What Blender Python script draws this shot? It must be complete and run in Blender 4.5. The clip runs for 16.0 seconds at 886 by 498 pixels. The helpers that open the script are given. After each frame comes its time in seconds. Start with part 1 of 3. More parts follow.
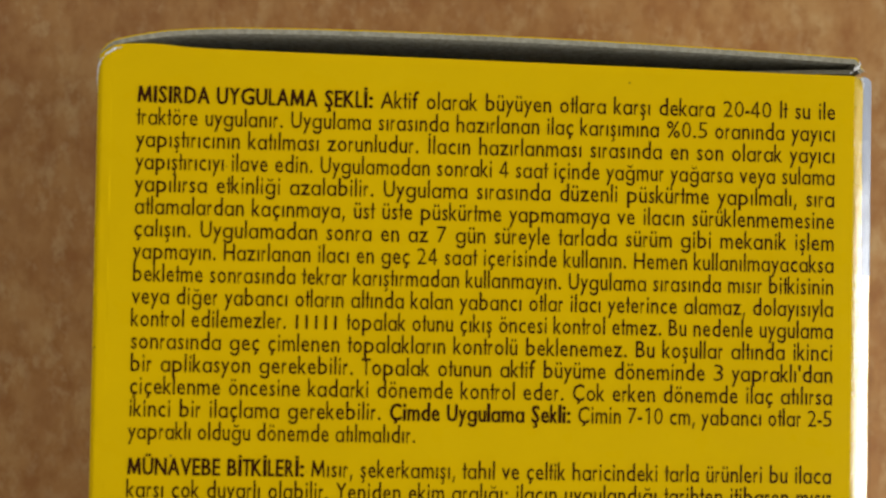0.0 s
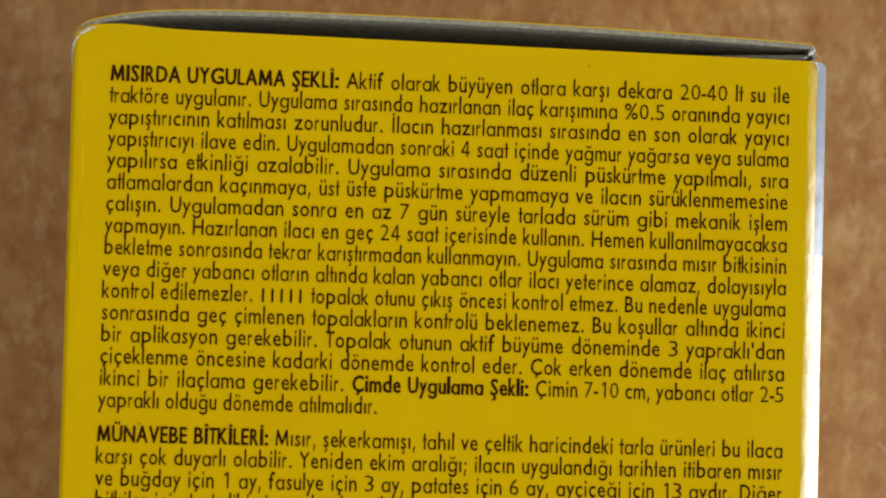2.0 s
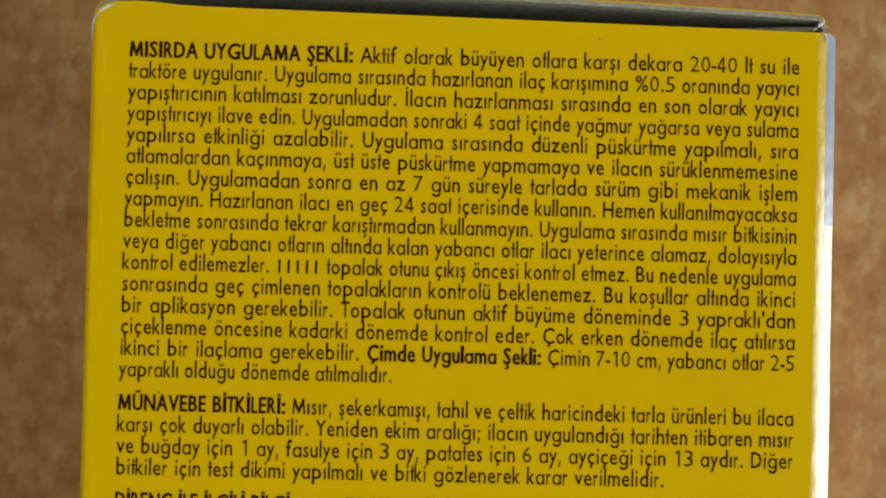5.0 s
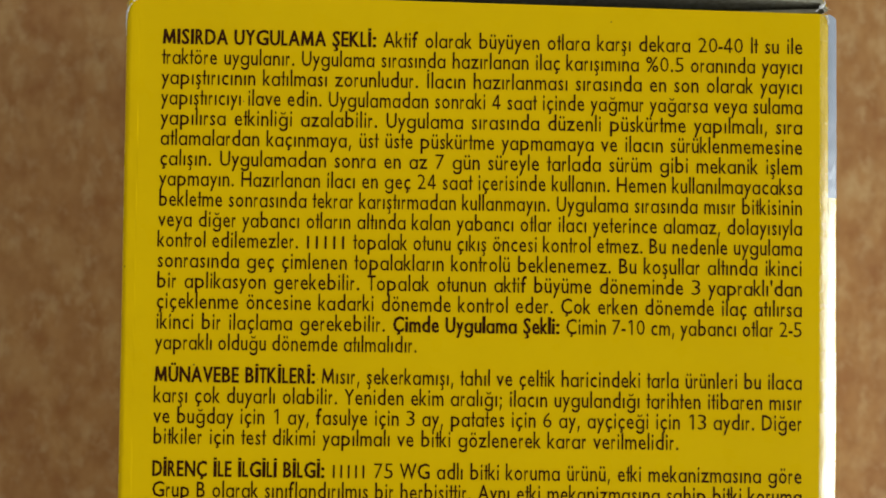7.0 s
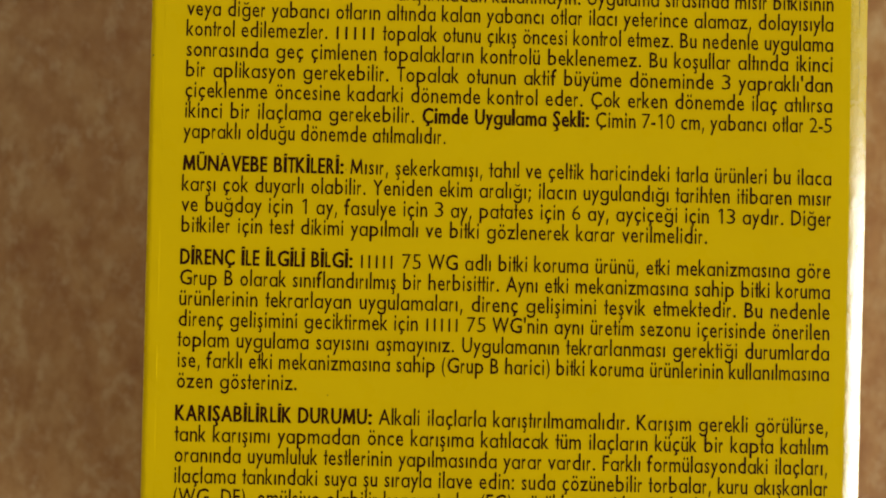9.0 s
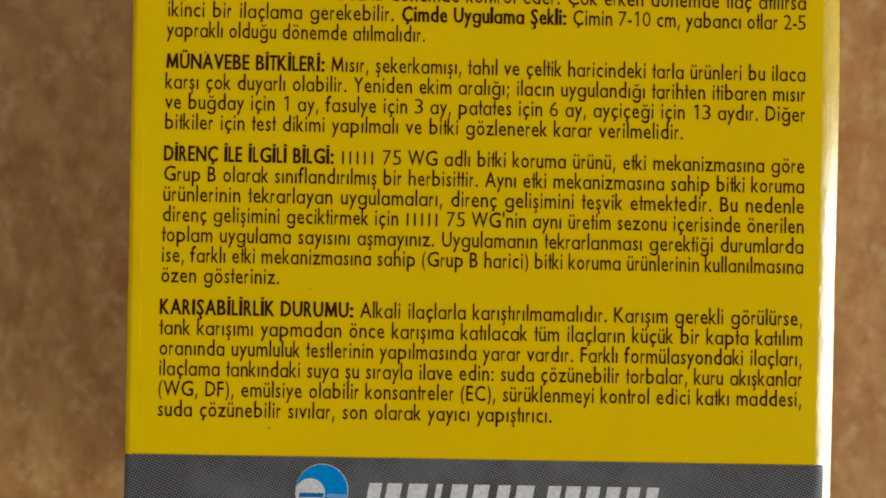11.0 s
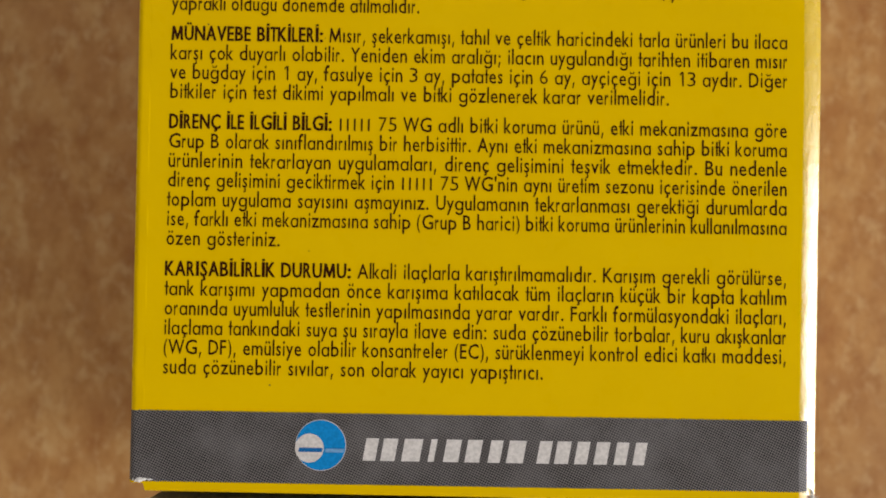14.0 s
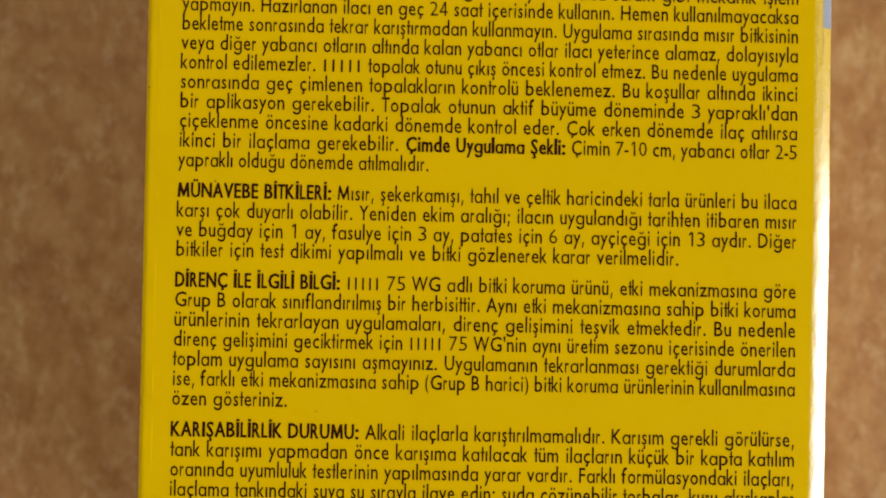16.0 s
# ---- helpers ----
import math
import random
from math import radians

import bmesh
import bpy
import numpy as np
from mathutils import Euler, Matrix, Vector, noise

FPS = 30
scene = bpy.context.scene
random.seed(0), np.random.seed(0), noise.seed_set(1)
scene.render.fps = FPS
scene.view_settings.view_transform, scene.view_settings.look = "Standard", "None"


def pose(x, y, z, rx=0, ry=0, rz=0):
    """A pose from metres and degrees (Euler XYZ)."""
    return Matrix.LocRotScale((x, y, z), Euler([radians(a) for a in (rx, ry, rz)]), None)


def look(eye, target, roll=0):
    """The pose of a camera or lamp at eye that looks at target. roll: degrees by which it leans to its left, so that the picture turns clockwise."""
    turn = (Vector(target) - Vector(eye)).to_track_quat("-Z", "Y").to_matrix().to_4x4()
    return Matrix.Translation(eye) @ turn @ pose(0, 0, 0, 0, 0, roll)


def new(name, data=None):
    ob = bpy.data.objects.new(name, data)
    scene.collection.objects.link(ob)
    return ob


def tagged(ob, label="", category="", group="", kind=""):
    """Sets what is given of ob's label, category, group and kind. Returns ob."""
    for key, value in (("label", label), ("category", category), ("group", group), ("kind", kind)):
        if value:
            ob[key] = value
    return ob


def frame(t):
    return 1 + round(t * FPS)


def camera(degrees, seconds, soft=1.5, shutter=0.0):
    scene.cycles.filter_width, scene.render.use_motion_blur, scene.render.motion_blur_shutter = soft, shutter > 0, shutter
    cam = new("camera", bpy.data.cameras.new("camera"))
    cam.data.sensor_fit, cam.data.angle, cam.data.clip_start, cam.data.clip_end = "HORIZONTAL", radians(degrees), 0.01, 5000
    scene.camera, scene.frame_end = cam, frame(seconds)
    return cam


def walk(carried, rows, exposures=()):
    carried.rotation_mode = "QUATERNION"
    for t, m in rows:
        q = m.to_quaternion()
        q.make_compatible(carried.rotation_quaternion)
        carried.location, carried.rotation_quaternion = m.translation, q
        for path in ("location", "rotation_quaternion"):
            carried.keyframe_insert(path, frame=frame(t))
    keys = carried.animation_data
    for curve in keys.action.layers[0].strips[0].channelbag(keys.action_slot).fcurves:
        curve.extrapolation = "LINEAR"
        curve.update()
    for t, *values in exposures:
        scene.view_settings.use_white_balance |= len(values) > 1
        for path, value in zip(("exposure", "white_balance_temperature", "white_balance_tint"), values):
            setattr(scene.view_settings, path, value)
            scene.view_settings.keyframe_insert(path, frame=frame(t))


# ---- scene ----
cam = camera(64.0, 16.0, soft=1.7)
# a phone held close over the pack: the print is sharp, the desk below it falls out of focus
cam.data.dof.use_dof, cam.data.dof.focus_distance, cam.data.dof.aperture_fstop = True, 0.0812, 12.0
# seconds, eye in metres, turn in degrees (0, 0, 0 looks straight down)
PATH = [
    (0.0, -0.00638, 0.02738, 0.09671, 0.918, -1.351, 1.188),
    (0.5, -0.00366, 0.02538, 0.09682, 0.765, -1.222, 0.821),
    (1.0, -0.00178, 0.02351, 0.09904, 0.758, -1.344, 1.312),
    (1.5, -0.00101, 0.02561, 0.09974, 1.040, -1.233, 1.277),
    (2.0, -0.00196, 0.02487, 0.09886, 0.993, -1.056, 1.689),
    (2.5, 0.00186, 0.02414, 0.09893, 0.790, -1.024, 1.636),
    (3.0, -0.00178, 0.02361, 0.09902, 0.931, -0.907, 1.993),
    (3.5, -0.00634, 0.02269, 0.09899, 0.724, -0.896, 1.638),
    (3.7, -0.00537, 0.02361, 0.09955, 0.648, -0.768, 1.449),
    (5.8, -0.00074, 0.02100, 0.10033, 1.022, -0.326, 1.476),
    (6.0, -0.00008, 0.02156, 0.10115, 0.981, -0.597, 1.161),
    (6.5, -0.00453, 0.01923, 0.10162, 1.115, -0.428, 1.129),
    (7.0, -0.00492, 0.01820, 0.10330, 1.424, -0.445, 0.824),
    (7.5, -0.00630, 0.01166, 0.10334, 1.503, -0.334, 1.019),
    (8.0, -0.00837, 0.00409, 0.10257, 1.152, -0.299, 1.131),
    (8.5, -0.00777, 0.00260, 0.10247, 1.180, -0.477, 1.219),
    (9.0, -0.00778, -0.00481, 0.10256, 1.050, -0.464, 1.316),
    (9.5, -0.00931, -0.00742, 0.10231, 0.942, -0.379, 1.279),
    (10.0, -0.00571, -0.01124, 0.10336, 0.977, -0.431, 1.106),
    (10.2, -0.00519, -0.01308, 0.10340, 0.851, -0.446, 1.056),
    (12.3, -0.00621, -0.02348, 0.10409, 0.950, -0.439, 1.239),
    (12.5, -0.00791, -0.02571, 0.10397, 1.104, -0.443, 1.257),
    (13.0, -0.00637, -0.02628, 0.10470, 1.122, -0.297, 0.942),
    (13.5, -0.00451, -0.02575, 0.10549, 1.144, -0.042, 0.876),
    (14.0, -0.00362, -0.02161, 0.10646, 1.470, 0.158, 0.928),
    (14.5, -0.00282, -0.02133, 0.10665, 1.149, -0.207, 1.145),
    (15.0, -0.00164, -0.02273, 0.10633, 1.305, -0.412, 1.061),
    (15.5, -0.00287, -0.01445, 0.10683, 1.160, -0.415, 1.337),
    (16.0, -0.00599, -0.00241, 0.10643, 1.190, -0.537, 1.143),
]
# the phone's own exposure and white balance drift a little: seconds, stops, kelvin, tint
EXPOSURES = [
    (0.0, 0.10, 6500, 9), (1.0, 0.15, 6500, 9), (2.0, 0.08, 6450, 8), (3.5, -0.02, 6400, 6), (6.0, 0.02, 6400, 6), (7.0, 0.07, 6300, 3), (8.0, 0.06, 6300, 3),
    (9.0, -0.02, 6400, 6), (10.0, 0.01, 6400, 6), (12.5, -0.04, 6700, 12), (13.5, 0.16, 6800, 13), (15.0, 0.18, 6750, 13), (16.0, 0.22, 6700, 13),
]
walk(cam, [(t, pose(x, y, z, rx, ry, rz)) for t, x, y, z, rx, ry, rz in PATH], EXPOSURES)

# ---- light: an overcast sky outside two windows, both unseen ----
world = bpy.data.worlds.new("sky")
scene.world = world
world.use_nodes = True
sky = world.node_tree.nodes.new("ShaderNodeTexSky")
sky.sky_type, sky.sun_disc, sky.sun_elevation, sky.sun_rotation = "NISHITA", False, radians(40), radians(100)
world.node_tree.nodes["Background"].inputs["Strength"].default_value = 0.1
world.node_tree.links.new(sky.outputs["Color"], world.node_tree.nodes["Background"].inputs["Color"])

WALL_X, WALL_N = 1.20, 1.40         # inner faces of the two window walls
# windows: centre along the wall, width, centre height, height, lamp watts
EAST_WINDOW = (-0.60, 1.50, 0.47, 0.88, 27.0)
# the north window is added: it sets the carton's shadow, fills the left desk
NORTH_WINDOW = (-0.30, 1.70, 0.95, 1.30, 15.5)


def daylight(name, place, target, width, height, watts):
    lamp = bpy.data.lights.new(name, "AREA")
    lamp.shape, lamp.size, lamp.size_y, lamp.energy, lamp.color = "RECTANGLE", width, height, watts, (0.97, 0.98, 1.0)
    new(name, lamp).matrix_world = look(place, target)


c, w, z, h, e = EAST_WINDOW
daylight("east_window_light", (WALL_X + 0.05, c, z), (0.0, c, z), w, h, e)
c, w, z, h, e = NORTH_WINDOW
daylight("north_fill_light", (c, WALL_N + 0.05, z), (c, 0.0, z), w, h, e)


# ---- materials ----
def material(name, rough=0.5, metal=0.0, gloss=0.5):
    m = bpy.data.materials.new(name)
    m.use_nodes = True
    b = m.node_tree.nodes["Principled BSDF"]
    b.inputs["Roughness"].default_value, b.inputs["Metallic"].default_value = rough, metal
    b.inputs["Specular IOR Level"].default_value = gloss
    return m, m.node_tree.nodes, m.node_tree.links, b


def texture(nodes, links, scale=(1, 1, 1), turn=(0, 0, 0)):
    c, mp = nodes.new("ShaderNodeTexCoord"), nodes.new("ShaderNodeMapping")
    mp.inputs["Scale"].default_value, mp.inputs["Rotation"].default_value = scale, turn
    links.new(c.outputs["Object"], mp.inputs["Vector"])
    return mp.outputs["Vector"]


def noise_node(nodes, links, vector, scale, detail=3.0, rough=0.55):
    n = nodes.new("ShaderNodeTexNoise")
    n.inputs["Scale"].default_value, n.inputs["Detail"].default_value, n.inputs["Roughness"].default_value = scale, detail, rough
    links.new(vector, n.inputs["Vector"])
    return n.outputs["Fac"]


def ramp(nodes, links, fac, stops):
    r = nodes.new("ShaderNodeValToRGB")
    while len(r.color_ramp.elements) < len(stops):
        r.color_ramp.elements.new(0.5)
    for e, (p, c) in zip(r.color_ramp.elements, stops):
        e.position, e.color = p, (*c, 1.0)
    links.new(fac, r.inputs["Fac"])
    return r.outputs["Color"]


def mix(nodes, links, fac, a, b, blend="MIX"):
    n = nodes.new("ShaderNodeMix")
    n.data_type, n.blend_type = "RGBA", blend
    for k, v in ((0, fac), (6, a), (7, b)):
        if isinstance(v, (int, float)):
            n.inputs[k].default_value = v
        elif isinstance(v, tuple):
            n.inputs[k].default_value = (*v, 1.0)
        else:
            links.new(v, n.inputs[k])
    return n.outputs[2]


def bump(nodes, links, b, height, strength, distance):
    n = nodes.new("ShaderNodeBump")
    n.inputs["Strength"].default_value, n.inputs["Distance"].default_value = strength, distance
    links.new(height, n.inputs["Height"])
    links.new(n.outputs["Normal"], b.inputs["Normal"])


def coated_board(name, light, dark, rough=0.30, gloss=0.04, crease=0.0):
    """Printed, lacquered carton: small unevenness of ink, specks of dust, a faint orange-peel in the lacquer."""
    m, n, l, b = material(name, rough, 0.0, gloss)
    v = texture(n, l)
    tone = ramp(n, l, noise_node(n, l, v, 45.0, 4.0), [(0.3, dark), (0.7, light)])
    specks = n.new("ShaderNodeTexVoronoi")
    specks.inputs["Scale"].default_value = 210.0
    l.new(v, specks.inputs["Vector"])
    dot = ramp(n, l, specks.outputs["Distance"], [(0.0, (1, 1, 1)), (0.018, (1, 1, 1)), (0.032, (0, 0, 0))])
    l.new(mix(n, l, dot, tone, (0.16, 0.1, 0.02)), b.inputs["Base Color"])
    l.new(ramp(n, l, noise_node(n, l, v, 300.0, 3.0), [(0.3, (rough - 0.06,) * 3), (0.7, (rough + 0.08,) * 3)]), b.inputs["Roughness"])
    if crease:
        # the thick lacquer of the fold is cracked: fine ridges along the fold
        b.inputs["Coat Weight"].default_value, b.inputs["Coat Roughness"].default_value, b.inputs["Coat IOR"].default_value = 1.0, 0.22, 1.8
        bump(n, l, b, noise_node(n, l, texture(n, l, (1, 0.35, 1)), 1500.0, 4.0, 0.65), crease, 0.0004)
    else:
        bump(n, l, b, noise_node(n, l, v, 900.0, 3.0), 0.10, 0.0002)
    return m


YELLOW = coated_board("yellow_print", (0.716, 0.460, 0.001), (0.676, 0.430, 0.001))
YELLOW_SIDE = coated_board("yellow_print_scuffed_lacquer", (0.705, 0.472, 0.004), (0.665, 0.442, 0.004), 0.26, 1.0, 0.35)


def halftone(name, ground, dots, pitch, rough=0.34, gloss=0.22, crease=0.1):
    m, n, l, b = material(name, rough, 0.0, gloss)
    s = math.pi / pitch
    v = texture(n, l, (1, 1, 1), (0, 0, radians(24)))
    sep = n.new("ShaderNodeSeparateXYZ")
    l.new(v, sep.inputs[0])
    waves = []
    for axis in (0, 1):
        k, w = n.new("ShaderNodeMath"), n.new("ShaderNodeMath")
        k.operation, w.operation = "MULTIPLY", "SINE"
        k.inputs[1].default_value = 2 * s
        l.new(sep.outputs[axis], k.inputs[0])
        l.new(k.outputs[0], w.inputs[0])
        waves.append(w.outputs[0])
    add = n.new("ShaderNodeMath")
    add.operation = "MULTIPLY_ADD"
    l.new(waves[0], add.inputs[0])
    add.inputs[1].default_value = 0.9
    l.new(waves[1], add.inputs[2])
    fac = n.new("ShaderNodeMapRange")
    fac.inputs["From Min"].default_value, fac.inputs["From Max"].default_value = -0.6, 0.6
    l.new(add.outputs[0], fac.inputs["Value"])
    worn = noise_node(n, l, texture(n, l), 160.0, 4.0)
    base = mix(n, l, fac.outputs[0], ground, dots)
    l.new(mix(n, l, ramp(n, l, worn, [(0.42, (0, 0, 0)), (0.75, (0.4, 0.4, 0.4))]), base, (0.20, 0.19, 0.19)), b.inputs["Base Color"])
    bump(n, l, b, noise_node(n, l, texture(n, l, (1, 0.5, 1)), 1100.0, 3.0), crease, 0.0003)
    return m


GREY_BAND = halftone("grey_halftone_print", (0.160, 0.146, 0.141), (0.003, 0.004, 0.005), 0.00029)
SILVER = halftone("silver_grey_print", (0.36, 0.40, 0.47), (0.21, 0.24, 0.29), 0.00030, 0.28, 1.0, 0.3)


def plain_ink(name, colour, rough):
    m, n, l, b = material(name, rough, 0.0, 0.04)
    c2 = tuple(0.8 * c for c in colour)
    l.new(ramp(n, l, noise_node(n, l, texture(n, l), 2500.0, 2.0), [(0.35, c2), (0.65, colour)]), b.inputs["Base Color"])
    return m


INK = plain_ink("dark_brown_ink", (0.043, 0.012, 0.002), 0.6)
WHITE_INK = plain_ink("white_ink", (0.66, 0.63, 0.60), 0.5)
BLUE_INK = plain_ink("blue_ink", (0.002, 0.235, 0.58), 0.45)
NAVY_INK = plain_ink("dark_blue_ink", (0.01, 0.13, 0.36), 0.5)
PALE_BLUE_INK = plain_ink("pale_blue_ink", (0.16, 0.36, 0.60), 0.5)


def raw_board(name, light, dark):
    m, n, l, b = material(name, 0.85)
    v = texture(n, l, (1, 1, 1))
    l.new(ramp(n, l, noise_node(n, l, v, 1600.0, 5.0), [(0.3, dark), (0.7, light)]), b.inputs["Base Color"])
    bump(n, l, b, noise_node(n, l, v, 3500.0, 3.0), 0.4, 0.0002)
    return m


GREY_BOARD = raw_board("raw_grey_board", (0.40, 0.37, 0.28), (0.24, 0.22, 0.15))
TORN_PAPER = raw_board("torn_white_paper", (0.80, 0.78, 0.74), (0.55, 0.53, 0.50))


def laminate():
    """Beech-look laminate: tan ground, reddish short streaks along y, small pale flecks."""
    m, n, l, b = material("beech_laminate", 0.42, 0.0, 0.22)
    broad = noise_node(n, l, texture(n, l, (1, 0.7, 1)), 120.0, 5.0, 0.6)
    tone = ramp(n, l, broad, [(0.30, (0.31, 0.138, 0.045)), (0.5, (0.40, 0.203, 0.068)), (0.70, (0.45, 0.255, 0.094))])
    blot = noise_node(n, l, texture(n, l, (1, 0.6, 1)), 300.0, 5.0, 0.65)
    tone = mix(n, l, ramp(n, l, blot, [(0.45, (0, 0, 0)), (0.64, (0.65, 0.65, 0.65))]), tone, (0.27, 0.105, 0.028))
    fleck = noise_node(n, l, texture(n, l, (1, 0.65, 1), (0, 0, 0.3)), 520.0, 5.0, 0.7)
    cloud = noise_node(n, l, texture(n, l, (1, 0.7, 1), (0, 0, 1.1)), 190.0, 4.0)
    pale = mix(n, l, ramp(n, l, cloud, [(0.42, (0.1, 0.1, 0.1)), (0.58, (1, 1, 1))]), (0.0, 0.0, 0.0), ramp(n, l, fleck, [(0.47, (0, 0, 0)), (0.62, (0.55, 0.55, 0.55))]))
    l.new(mix(n, l, pale, tone, (0.54, 0.365, 0.17)), b.inputs["Base Color"])
    bump(n, l, b, blot, 0.05, 0.0003)
    return m


LAMINATE = laminate()


def painted(name, colour):
    m, n, l, b = material(name, 0.8)
    c2 = tuple(0.92 * c for c in colour)
    l.new(ramp(n, l, noise_node(n, l, texture(n, l), 3.0, 5.0), [(0.3, c2), (0.7, colour)]), b.inputs["Base Color"])
    bump(n, l, b, noise_node(n, l, texture(n, l), 250.0, 3.0), 0.15, 0.001)
    return m


# unseen room: pale walls add bounce, dim ceiling keeps reflections off the yellow
WALL_PAINT = painted("wall_paint", (0.60, 0.57, 0.52))
CEILING_PAINT = painted("ceiling_paint", (0.40, 0.38, 0.35))
FLOOR_FINISH = painted("floor_finish", (0.36, 0.33, 0.29))
WINDOW_PAINT = painted("window_paint", (0.78, 0.78, 0.77))


# ---- building helpers ----
def part(name, bm, mat, parent=None, label="", smooth=False):
    """Links a bmesh as one mesh object under a thing or a part. mat: one material or a list."""
    me = bpy.data.meshes.new(name)
    bm.to_mesh(me)
    bm.free()
    for one in (mat if isinstance(mat, (list, tuple)) else [mat]):
        me.materials.append(one)
    if smooth:
        for p in me.polygons:
            p.use_smooth = True
    ob = new(name, me)
    if parent is not None:
        ob.parent = parent
    return tagged(ob, label)


def add_box(bm, x0, x1, y0, y1, z0, z1, bevel=0.0):
    r = bmesh.ops.create_cube(bm, size=1.0)
    for v in r["verts"]:
        v.co = Vector((x0 + (v.co.x + 0.5) * (x1 - x0), y0 + (v.co.y + 0.5) * (y1 - y0), z0 + (v.co.z + 0.5) * (z1 - z0)))
    if bevel:
        edges = list({e for v in r["verts"] for e in v.link_edges})
        bmesh.ops.bevel(bm, geom=edges, offset=bevel, segments=2, affect="EDGES", profile=0.5)
    return bm


def box_bm(*args, bevel=0.0):
    return add_box(bmesh.new(), *args, bevel=bevel)


def sheet(bm, rows, thick, mats=(0, 0, 0)):
    """A bent board: rows of points of its outer face (a grid), its inner face lying thick behind; mats: outer, inner, rim."""
    nr, nc = len(rows), len(rows[0])
    g = np.array([[tuple(p) for p in r] for r in rows])
    du, dv = np.gradient(g, axis=0), np.gradient(g, axis=1)
    nrm = np.cross(dv, du)
    nrm /= np.linalg.norm(nrm, axis=2, keepdims=True) + 1e-12
    out = [[bm.verts.new(p) for p in r] for r in g]
    inn = [[bm.verts.new(p) for p in r] for r in g + nrm * thick]
    def face(vs, k):
        bm.faces.new(vs).material_index = k
    for i in range(nr - 1):
        for j in range(nc - 1):
            face((out[i][j], out[i + 1][j], out[i + 1][j + 1], out[i][j + 1]), mats[0])
            face((inn[i][j], inn[i][j + 1], inn[i + 1][j + 1], inn[i + 1][j]), mats[1])
    for i in range(nr - 1):
        face((out[i][0], inn[i][0], inn[i + 1][0], out[i + 1][0]), mats[2])
        face((out[i][-1], out[i + 1][-1], inn[i + 1][-1], inn[i][-1]), mats[2])
    for j in range(nc - 1):
        face((out[0][j], out[0][j + 1], inn[0][j + 1], inn[0][j]), mats[2])
        face((out[-1][j], inn[-1][j], inn[-1][j + 1], out[-1][j + 1]), mats[2])
    bmesh.ops.recalc_face_normals(bm, faces=bm.faces)
    return bm


# ---- the room ----
FLOOR_Z, CEIL_Z = -0.75, 1.85
x0, x1, y0, y1 = -1.9, WALL_X, -1.6, WALL_N
T = 0.2
tagged(part("floor", box_bm(x0 - T, x1 + T, y0 - T, y1 + T, FLOOR_Z - 0.1, FLOOR_Z), FLOOR_FINISH), "plain grey-brown floor of the room", "floor", kind="structure")
tagged(part("ceiling", box_bm(x0 - T, x1 + T, y0 - T, y1 + T, CEIL_Z, CEIL_Z + 0.1), CEILING_PAINT), "plain dim grey painted ceiling, unseen", "ceiling", kind="structure")
for name, b in (("wall_west", (x0 - T, x0, y0, y1)), ("wall_south", (x0 - T, x1 + T, y0 - T, y0))):
    tagged(part(name, box_bm(*b, FLOOR_Z, CEIL_Z), WALL_PAINT), "plain off-white painted wall", "wall", kind="structure")


def window_wall(name, window, place, lo, hi, box_of):
    """A wall with one window opening and its frame. box_of turns along, depth and height into a box of the room."""
    c, w, z, h, _ = window
    a, b, u, v = c - w / 2, c + w / 2, z - h / 2, z + h / 2
    bm = bmesh.new()
    for p, q, r, t in ((lo, a, FLOOR_Z, CEIL_Z), (b, hi, FLOOR_Z, CEIL_Z), (a, b, FLOOR_Z, u), (a, b, v, CEIL_Z)):
        add_box(bm, *box_of(p, q, 0.0, T), r, t)
    tagged(part(name, bm, WALL_PAINT), "off-white painted wall with a window opening", "wall", kind="structure")
    bm = bmesh.new()
    for p, q, r, t in ((a, a + 0.04, u, v), (b - 0.04, b, u, v), (a + 0.04, b - 0.04, u, u + 0.04), (a + 0.04, b - 0.04, v - 0.04, v)):
        add_box(bm, *box_of(p, q, 0.08, 0.14), r, t)
    tagged(part(place, bm, WINDOW_PAINT), "white painted frame of an unseen window", "window", kind="structure")


window_wall("wall_east", EAST_WINDOW, "window_1", y0, y1, lambda p, q, r, t: (x1 + r, x1 + t, p, q))
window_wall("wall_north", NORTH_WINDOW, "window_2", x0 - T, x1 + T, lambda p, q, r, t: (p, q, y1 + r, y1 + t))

# ---- the desk ----
desk = tagged(new("desk"), "tan beech-look laminate desk with reddish flecks", "desk")
part("desktop", box_bm(-0.85, 0.65, -0.40, 0.40, -0.025, 0.0, bevel=0.002), LAMINATE, desk)
for lx in (-0.80, 0.575):
    part("leg", box_bm(lx, lx + 0.025, -0.36, 0.36, FLOOR_Z, -0.025), LAMINATE, desk)

# ---- the carton ----
MM = 0.001
D = 23.0                                  # the carton's depth
Y_OFF = 44.0                              # the print's first line lies this far up the desk
Y_TOP, Y_BOT = 4.45, -91.9                # ends of the front panel, from the first line
XL, XR = -40.4, 40.6
RL = 0.9                                  # radius of the left fold
BOARD = 0.45


def spread(x, y):
    """The carton is a little bowed: its side edges stand further out towards the top end."""
    if x > 36.5:
        return min(1.0, (x - 36.5) / 2.0) * (0.42 - 0.55 * min(1.0, max(0.0, (-42.0 - y) / 45.0)))
    if x < -36.5:
        return -min(1.0, (-36.5 - x) / 2.0) * 0.6 * min(1.0, max(0.0, (y + 85.0) / 88.0))
    return 0.0


def P(x, y, z):
    x += spread(x, y)
    return Vector((x * MM, (y + Y_OFF) * MM, z * MM))


carton = tagged(new("carton"), "small yellow printed cardboard carton lying flat on the desk", "box")


